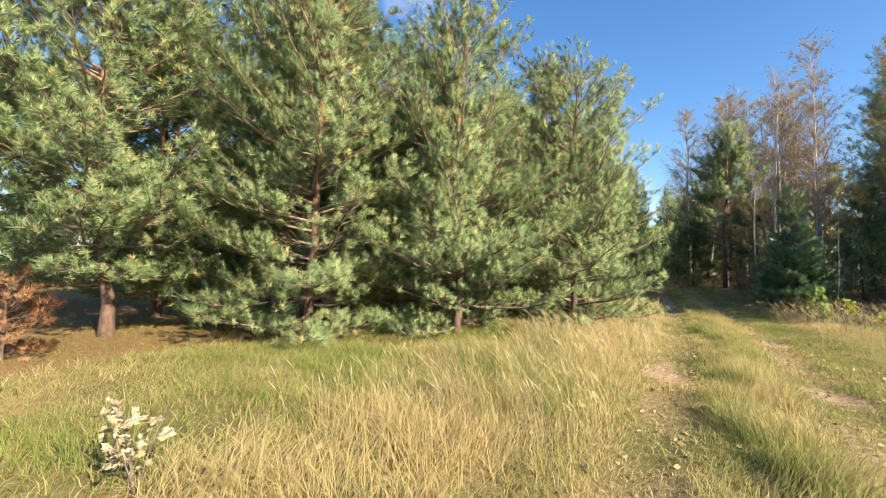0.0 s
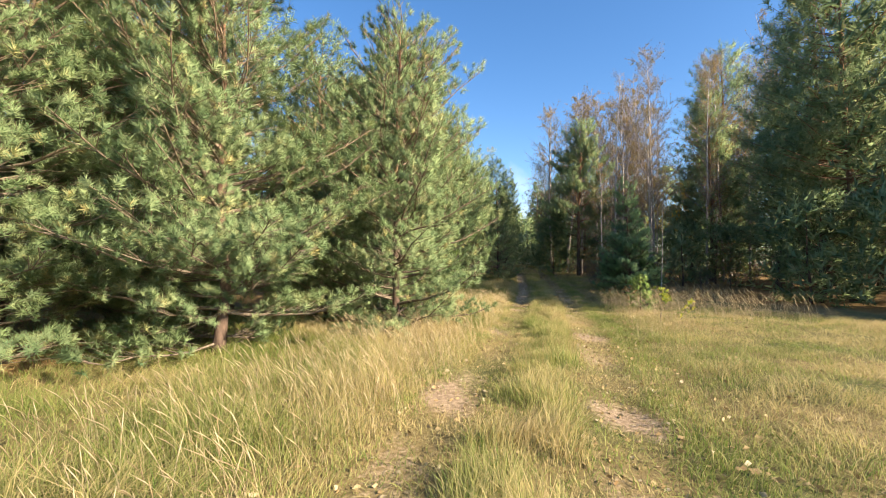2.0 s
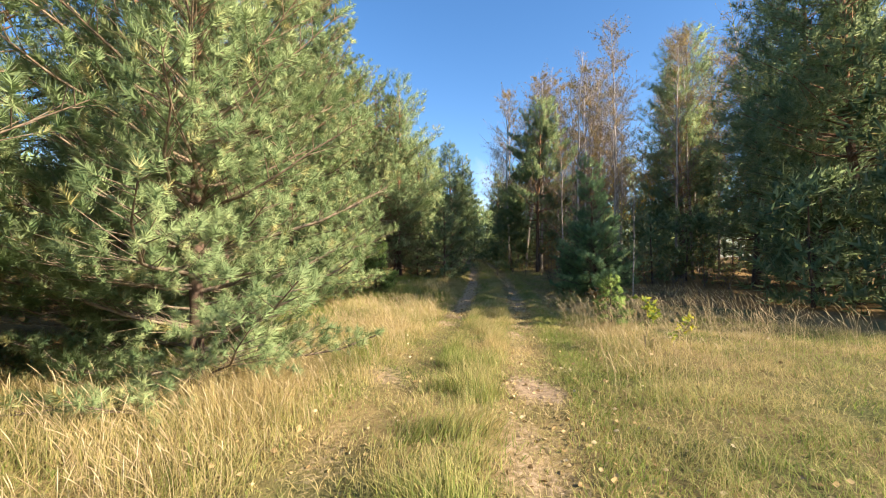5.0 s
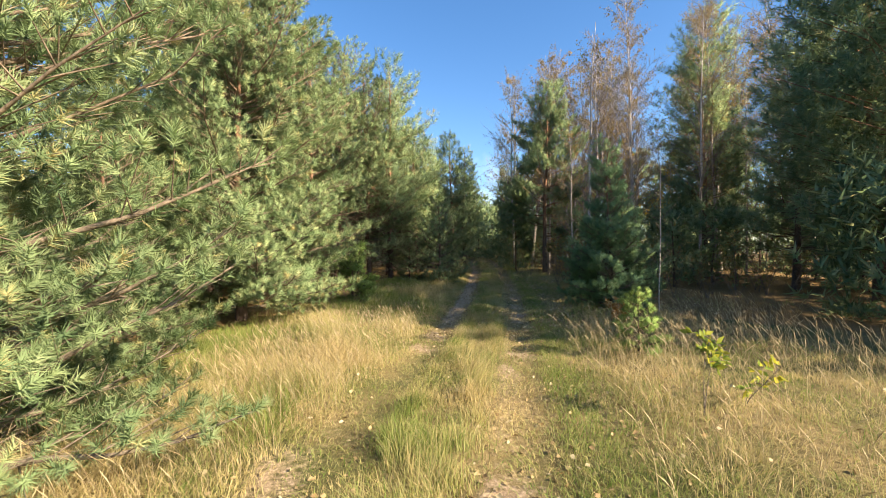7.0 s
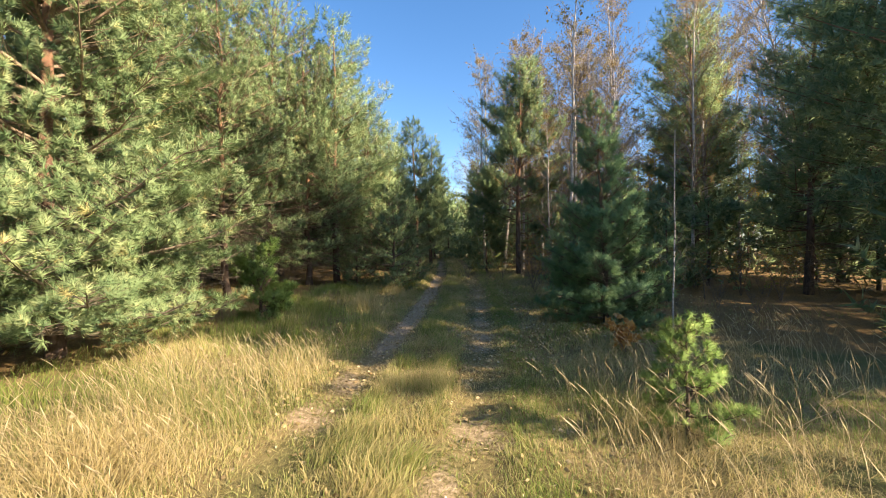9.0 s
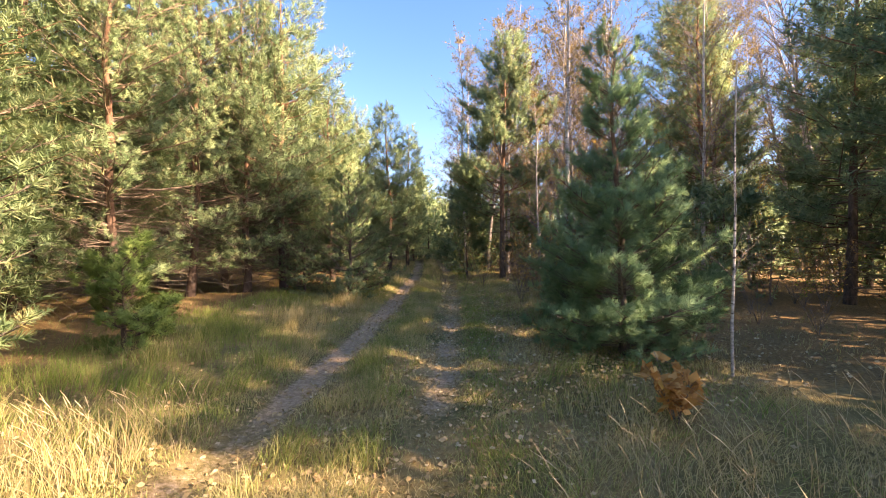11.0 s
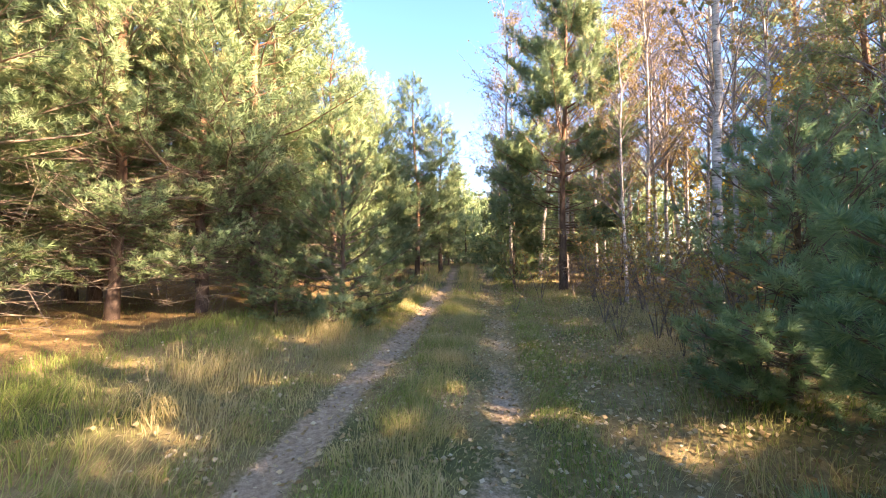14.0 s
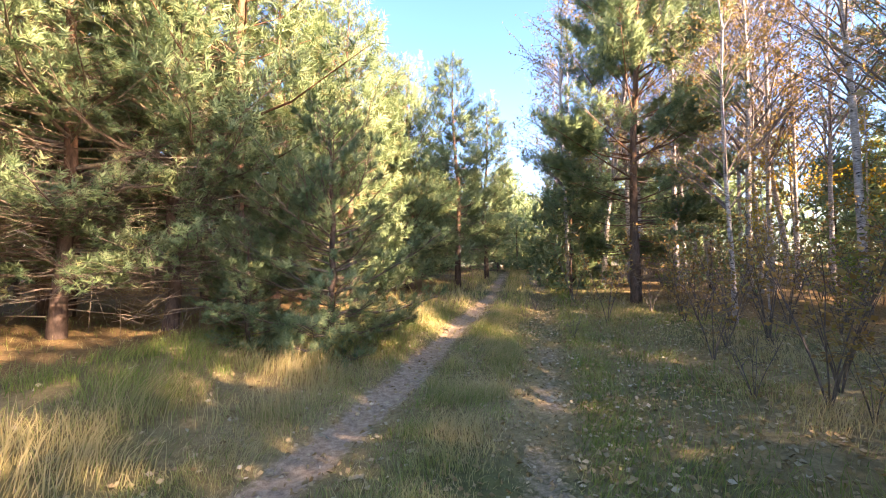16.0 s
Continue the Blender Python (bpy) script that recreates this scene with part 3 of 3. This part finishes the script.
# low bushy pines under the tall ones
low = put(pine(28, 3.4, 1.9, 0.05, dict(FAR, step=0.36), NEEDLES, label="low bushy pine in the undergrowth", top=0.55), 28.5, 13.0)
for x, y, s in [(16.8, 10.9, 0.9), (16.4, 8.4, 0.9), (19.5, 8.0, 1.0), (22.5, 19.5, 1.0), (24.5, 23.0, 1.1), (18.5, 30.0, 0.9),
                (20.8, 33.0, 1.0), (26.0, 16.0, 1.2), (28.5, 19.0, 1.2), (28.0, 26.5, 1.1), (23.0, 29.0, 0.9), (18.0, 6.0, 1.0), (23.0, 40.0, 1.3), (25.5, 43.0, 1.3),
                (17.0, 43.0, 1.3), (14.0, 37.0, 1.1), (10.5, 33.5, 1.2), (12.0, 41.0, 1.3), (19.8, 19.0, 0.9), (20.8, 44.5, 1.2), (22.6, 45.5, 1.2), (18.6, 43.5, 1.2), (24.8, 47.0, 1.4), (21.6, 47.5, 1.5), (16.0, 46.0, 1.4), (13.5, 45.0, 1.5), (10.5, 46.5, 1.6), (0.0, 39.0, 1.6), (-4.0, 36.5, 1.6), (4.5, 41.0, 1.7), (-8.0, 33.0, 1.7), (2.5, 36.0, 1.4), (8.5, 42.0, 1.6), (25.0, 52.0, 1.6), (22.5, 50.5, 1.5), (28.0, 55.0, 1.6), (26.8, 51.0, 1.5), (24.0, 54.0, 1.8), (30.0, 51.0, 1.6), (2.0, 31.0, 1.1), (-2.0, 26.0, 1.2), (0.0, 22.0, 1.1), (-4.0, 19.0, 1.2), (4.5, 33.5, 1.2), (-5.0, 31.0, 1.3), (-9.5, 14.0, 1.2), (-6.0, 14.5, 1.0), (9.5, 37.0, 1.2), (-11.0, 9.0, 1.2), (-12.5, 18.0, 1.3), (-1.5, 36.0, 1.3), (23.0, 6.5, 1.1), (20.0, 4.5, 1.0), (26.0, 10.5, 1.3), (31.0, 31.0, 1.3), (27.0, 38.0, 1.3), (8.0, 33.0, 1.0), (32.0, 24.0, 1.2)]:
    again(low, x, y, random.uniform(0, 6.28), s, random.uniform(0.8, 1.1))

for k in range(46):
    a = math.pi * (0.0 + 1.02 * (k + random.random()) / 46)
    x, y = 9 + math.cos(a) * random.uniform(30, 40), 16 + math.sin(a) * random.uniform(32, 44)
    if abs(float(across(x, y))) > 3.2:
        again(low, x, y, random.uniform(0, 6.28), random.uniform(1.3, 1.8), random.uniform(0.8, 1.1))
for x, y in [(27.5, 62), (24, 66), (30.5, 66), (34, 62), (20.5, 62), (38, 68)]:
    again(far_a, x, y, random.uniform(0, 6.28), 1.15, 1.0)

# the closed wood far off, all round
ring = pine(27, 11.0, 3.0, 0.5, dict(FAR, count=6, length=0.5, width=0.14, step=1.0), label="distant pine of the surrounding wood", whorl=0.8)
put(ring, -26.0, 4.0)
for k in range(125):
    a = math.pi * (-0.12 + 1.2 * k / 95) if k < 95 else math.pi * (1.1 + 0.76 * (k - 95) / 30)
    r = random.uniform(46, 72) if k < 95 else random.uniform(70, 90)
    x, y = 8 + math.cos(a) * r, 14 + math.sin(a) * r
    if abs(float(across(x, y))) < 3.5 and y < 58:
        continue
    again(ring, x, y, random.uniform(0, 6.28), random.uniform(0.9, 1.3), random.uniform(0.8, 1.0))

# ---- birches ----
b1 = put(birch(41, 13.0, 1, 1.5), 23.7, 27.8)
b2 = put(birch(42, 17.0, 2, 0.8, bow=1.2, label="forked white birch with bare crown and rusty leaves"), 27.5, 30.0)
b3 = put(birch(43, 16.0, 1, 1.4), 23.0, 24.6)
b4 = put(birch(44, 19.0, 2, 1.2, bow=1.6), 33.0, 28.0)
put(birch(45, 11.0, 1, 0.5, width=0.056, bow=0.3, twigs=0.45, label="white birch with dark marks beside the track"), 15.5, 18.8)
put(birch(46, 3.9, 1, 0.0, width=0.03, bow=0.12, twigs=0.4, label="bare thin leaning birch sapling"), 13.6, 13.7)
gold = put(birch(47, 7.5, 1, 2.0, LEAF_YELLOW, label="birch with golden yellow autumn leaves"), 26.0, 25.0)
for src, x, y, s in [(b1, 21.4, 28.6, 1.1), (b3, 28.2, 24.4, 1.0), (b3, 25.2, 21.4, 0.9), (gold, 27.3, 29.6, 1.2), (b3, 25.4, 27.0, 0.8), (b1, 29.8, 24.8, 1.0), (b3, 21.0, 22.6, 0.8), (b1, 26.5, 33.5, 1.0), (b3, 24.2, 31.5, 0.8),
                     (b2, 20.0, 30.5, 0.85), (b4, 31.0, 20.4, 0.95), (b3, 29.0, 33.5, 1.0), (b1, 33.5, 33.0, 1.0), (b1, 19.0, 20.5, 0.7), (b3, 23.0, 20.5, 0.8),
                     (b3, 22.2, 34.0, 0.8), (b1, 27.8, 21.8, 0.9), (b2, 36.0, 24.0, 1.0), (b1, 18.0, 23.2, 0.6), (b3, 22.5, 37.5, 1.0), (b1, 20.5, 35.0, 0.85),
                     (b1, 19.2, 31.5, 1.1), (b1, 20.6, 29.4, 1.15), (b1, 22.2, 26.8, 1.12), (b1, 21.6, 31.2, 1.2), (b1, 23.6, 29.6, 1.15), (b1, 24.8, 28.4, 1.2), (b3, 26.6, 29.0, 0.85), (gold, 30.5, 29.5, 1.1), (gold, 21.0, 25.2, 0.5), (gold, 34.0, 25.0, 1.0), (b3, 26.4, 37.0, 1.05), (b4, 30.5, 37.0, 1.0)]:
    again(src, x, y, random.uniform(0, 6.28), s)

# ---- saplings and shrubs ----
put(bush("oak_sapling", 51, 0.62, 8, LEAF_OAK, 5, 0.10, 0.07, "small oak sapling with rust-brown leaves", 0.6, "sapling"), 11.83, 13.06)
put(bush("rowan_sapling", 52, 1.2, 2, LEAF_GREEN, 7, 0.085, 0.042, "leafy green sapling in dry grass beside the track", 0.12, "sapling", 0.7, low=0.6), 8.86, 8.56)
put(bush("yellowing_sapling", 53, 0.5, 3, LEAF_GREEN, 2, 0.10, 0.05, "low sapling with yellow-green leaves", 0.7, "sapling", 0.9), 9.42, 8.6)
put(bush("pale_plant", 54, 0.58, 6, LEAF_PALE, 9, 0.042, 0.03, "withered plant with pale and yellow leaves in grass", 0.3, "plant", 0.65), -1.6, 1.75)
dead = put(pine(56, 1.1, 0.8, 0.05, dict(NEAR, step=0.13), NEEDLES_DEAD, label="dead young pine with rust-brown needles", whorl=0.2), -5.15, 4.5, 0.0, 0.78)
dry = put(bush("bare_shrub", 57, 1.1, 7, LEAF_OAK, 0, 0.05, 0.04, "bare grey twiggy shrub at the edge of the wood", 0.45), 16.6, 22.0)
brown = put(bush("leafy_shrub", 58, 1.7, 7, LEAF_AUTUMN, 4, 0.042, 0.032, "undergrowth shrub with thin brown and yellow leaves", 0.35), 18.0, 24.5)
for k, (x, y, s) in enumerate([(15.2, 20.3, 0.9), (16.0, 21.6, 1.1), (15.0, 23.4, 0.7), (17.3, 22.6, 1.3), (14.9, 25.2, 0.7), (16.4, 24.6, 1.2), (15.9, 27.0, 1.1), (17.4, 27.8, 1.3), (16.2, 18.4, 0.8), (17.0, 20.0, 1.2), (18.0, 25.4, 1.4)]):
    again((dry, brown)[k % 2], x, y, k * 1.7, s)
green = put(bush("green_shrub", 59, 1.5, 6, LEAF_GREEN, 4, 0.05, 0.035, "undergrowth shrub with small yellow-green leaves", 0.4), 19.5, 22.6)
for k in range(165):
    y = random.uniform(14, 38)
    x = float(np.interp(y, TRACK_Y, TRACK_X)) + 3.6 + 15 * random.random() ** 1.4
    if math.hypot(x - 13.2, y - 15.4) < 2.6:
        continue
    again((dry, brown, green, brown)[k % 4], x, y, random.uniform(0, 6.28), random.uniform(0.6, 1.5))

# ---- grass ----
def grass(name, area, per_m2, seed, label, tall, wide, lean, wind, keep):
    """Bent grass blades strewn over an area; keep gives for each place its chance, its height and how dry it is."""
    rnd = np.random.RandomState(seed)
    x0, x1, y0, y1 = area
    n = int((x1 - x0) * (y1 - y0) * per_m2)
    x, y = rnd.uniform(x0, x1, n), rnd.uniform(y0, y1, n)
    chance, rel, dry_ = keep(x, y)
    sel = rnd.rand(n) < chance
    x, y, rel, dry_ = x[sel], y[sel], rel[sel], dry_[sel]
    n = len(x)
    h = tall * rel * rnd.uniform(0.55, 1.15, n)
    a = rnd.rand(n) * 6.283
    out = np.column_stack([np.cos(a), np.sin(a)]) * lean * rnd.rand(n)[:, None] * 1.6 + (0.5 + waves(x, y, 1.5, seed + 1))[:, None] * np.column_stack([wind[0] + 0.35 * np.cos(7 * waves(x, y, 2.5, seed + 2)), wind[1] + 0.35 * np.sin(7 * waves(x, y, 2.5, seed + 2))])
    b = rnd.rand(n) * 6.283
    sd = np.column_stack([np.cos(b), np.sin(b), np.zeros(n)]) * (wide * rnd.uniform(0.6, 1.3, n))[:, None] / 2
    root = np.column_stack([x, y, height(x, y) - 0.015])
    low = root + np.column_stack([out * 0.28 * h[:, None], 0.55 * h])
    stretch = np.sqrt(1 + (out ** 2).sum(1))
    tip = root + np.column_stack([out * h[:, None], h * (1.05 - 0.25 * np.minimum(1.5, stretch - 1))])
    v = np.stack([root - sd, root + sd, low + sd * 0.8, low - sd * 0.8, tip], 1)
    t = np.array([[0, 1, 2], [0, 2, 3], [3, 2, 4]])[None] + (np.arange(n) * 5)[:, None, None]
    tint = np.clip(rnd.normal(0.5, 0.3, n), 0, 1)
    dryness = np.clip((dry_ + rnd.normal(0, 0.3, n))[:, None] + np.array([-0.35, -0.35, -0.1, -0.1, 0.2]), 0, 1)
    return tagged(new(name, mesh(name, v.reshape(-1, 3), t.reshape(-1, 3), GRASS, tint=np.repeat(tint, 5), dry=dryness.ravel())), label, "grass", kind="stuff")


def verge(x, y):
    d = across(x, y)
    f = forest(x, y)
    clump = smooth(0.32, 0.75, waves(x, y, 1.3, 31)) * (0.6 + 0.4 * waves(x, y, 0.4, 30))
    big = waves(x, y, 4.5, 32)
    left, right = smooth(1.05, 1.6, -d), smooth(1.2, 1.9, d)
    shade = smooth(12.5, 15.5, y)
    chance = (left * (0.3 + 0.7 * clump) + right * (0.35 + 0.6 * clump) * (1 - 0.3 * shade)) * (1 - 0.9 * f)
    h_left = 0.24 + 0.72 * clump * smooth(5.5, 2.0, -d) + 0.25 * np.exp(-(((d + 2.1) / 0.8) ** 2)) * (1 - shade)
    h_right = 0.02 + (0.18 * clump * smooth(6.5, 3.5, d) + 0.25 * np.exp(-(((d - 2.3) / 0.6) ** 2))) * (1 - 0.55 * shade) + 0.25 * smooth(5.2, 6.5, d) * (1 - shade) + 0.2 * shade * (0.5 + clump)
    dry_ = 0.46 + 1.5 * (big - 0.45) + 0.3 * (clump - 0.5) - 0.6 * smooth(2.3, 4.2, -d) - 0.08 * shade - 1.1 * np.exp(-(((d - 1.35) / 0.35) ** 2)) * smooth(0.3, 0.7, waves(x, y, 2.4, 39)) + 0.36 * smooth(1.7, 2.4, d) * (1 - shade) + 0.35 * np.exp(-(((d + 2.0) / 0.8) ** 2)) * (1 - shade)
    return chance, h_left * left + h_right * right + 0.08, dry_


def middle(x, y):
    side = across(x, y)
    d = np.abs(side)
    clump = smooth(0.3, 0.75, waves(x, y, 0.9, 35))
    shade = smooth(13, 17, y)
    strip = smooth(0.62, 0.30, d)
    rim = smooth(0.95, 1.2, d) * smooth(1.9, 1.4, d)
    inrut = np.exp(-(((d - 0.82) / 0.3) ** 4))
    bare = rut(x, y)
    chance = np.clip(strip * (0.55 + 0.45 * clump) + rim * 0.75 + 0.45 * inrut, 0, 1) * (1 - 0.93 * smooth(0.3, 0.7, bare))
    rel = strip * (0.16 + 0.72 * clump + 0.12 * shade) * (1 - 0.2 * shade) + rim * (0.2 + 0.2 * shade) + 0.17
    dry_ = 0.55 + 0.9 * (waves(x, y, 1.7, 36) - 0.4) - 0.05 * shade - 0.5 * rim * (side > 0) - 0.35 * np.exp(-(((side + 0.3) / 0.22) ** 2)) * waves(x, y, 2.0, 38) + 0.12 * inrut
    return chance, rel, dry_


def thatch_(x, y):
    d = np.abs(across(x, y))
    return (0.9 - 0.85 * forest(x, y)) * (1 - 0.8 * smooth(0.35, 0.7, rut(x, y))), 0.5 + 0.5 * waves(x, y, 0.8, 41) + 0.2 * smooth(1.0, 2.0, d), 0.5 + 1.4 * (waves(x, y, 2.0, 42) - 0.5)


WIND = (0.22, 0.08)
grass("meadow_grass", (-7.5, 13.5, 0.6, 13.5), 1450, 61, "tall straw-coloured and green meadow grass", 0.42, 0.0046, 1.35, WIND, verge)
grass("matted_grass", (-6.5, 13.0, 0.6, 13.5), 520, 67, "short matted dry grass under the taller blades", 0.11, 0.007, 1.8, WIND, thatch_)
grass("shaded_verge_grass", (1.5, 19.0, 13.5, 27.0), 900, 62, "grey-green grass of the shaded verges", 0.42, 0.0062, 0.6, WIND, verge)
grass("track_grass", (-1.0, 12.5, 0.5, 14.0), 2300, 63, "short dry grass on the crown of the track", 0.27, 0.0058, 0.75, WIND, middle)
grass("track_grass_shaded", (7.0, 17.0, 14.0, 27.0), 1900, 64, "short green and dry grass between the ruts", 0.22, 0.0058, 0.75, WIND, middle)
grass("far_grass", (-4.0, 26.0, 27.0, 44.0), 120, 65, "distant grass along the track", 0.40, 0.018, 0.5, WIND, lambda x, y: tuple(np.maximum(a, b) for a, b in zip(verge(x, y), middle(x, y))))
grass("open_field_grass", (-14.0, 26.0, -10.0, 1.2), 70, 66, "open meadow grass behind", 0.40, 0.018, 0.5, WIND, verge)


def stalks(name, n, seed, place, tall, label):
    """Thin straws with drooping seed heads."""
    rnd = np.random.RandomState(seed)
    s = Soup()
    for k in range(n):
        x, y = place(rnd)
        h = tall * rnd.uniform(0.6, 1.1)
        a = rnd.normal(math.pi, 0.9)
        o = np.array([math.cos(a), math.sin(a)]) * h * rnd.uniform(0.15, 0.55)
        p = np.array([x, y, float(height(x, y)) - 0.02])
        t = np.array([0, 0.4, 0.75, 0.86, 1.0])
        path = p + np.column_stack([o[0] * t ** 2, o[1] * t ** 2, h * (t - 0.12 * t ** 3)])
        s.tube(path, [0.0013, 0.0012, 0.001, 0.0036, 0.0008], 3)
    me = s.mesh(name, STALKS)
    me.attributes.new("tint", "FLOAT", "POINT").data.foreach_set("value", np.repeat(rnd.rand(n), 15).astype(np.float32))
    return tagged(new(name, me), label, "grass", kind="stuff")


def right_edge(rnd):
    y = rnd.uniform(7, 12.5)
    return float(np.interp(y, TRACK_Y, TRACK_X)) + rnd.uniform(1.8, 6.5), y


def left_edge(rnd):
    y = rnd.uniform(2.5, 15)
    return float(np.interp(y, TRACK_Y, TRACK_X)) - rnd.uniform(1.25, 3.6), y


stalks("seed_stalks_sunny", 2400, 71, left_edge, 0.58, "thin dry straws with seed heads")
stalks("seed_stalks_shaded", 900, 72, right_edge, 0.75, "long bleached grass stalks bent by wind")

# ---- fallen leaves ----
rl = np.random.RandomState(81)
N = 24000
ly = np.where(rl.rand(N) < 0.1, rl.uniform(0.5, 13, N), rl.uniform(13, 29, N))
lx = np.interp(ly, TRACK_Y, TRACK_X) + np.where(ly > 13, rl.normal(2.0, 2.6, N), rl.normal(0.5, 1.6, N))
lp = np.column_stack([lx, ly, height(lx, ly) + 0.012 + 0.04 * rl.rand(N) * (np.abs(across(lx, ly)) > 1.1)])
lw = np.column_stack([rl.normal(size=N), rl.normal(size=N), rl.normal(0, 0.12, N)])
tagged(new("fallen_leaves", leaves("fallen_leaves", lp, lw, rl, LITTER, 0.047, 0.035)), "pale dry leaves strewn on the track", "leaves", kind="stuff")
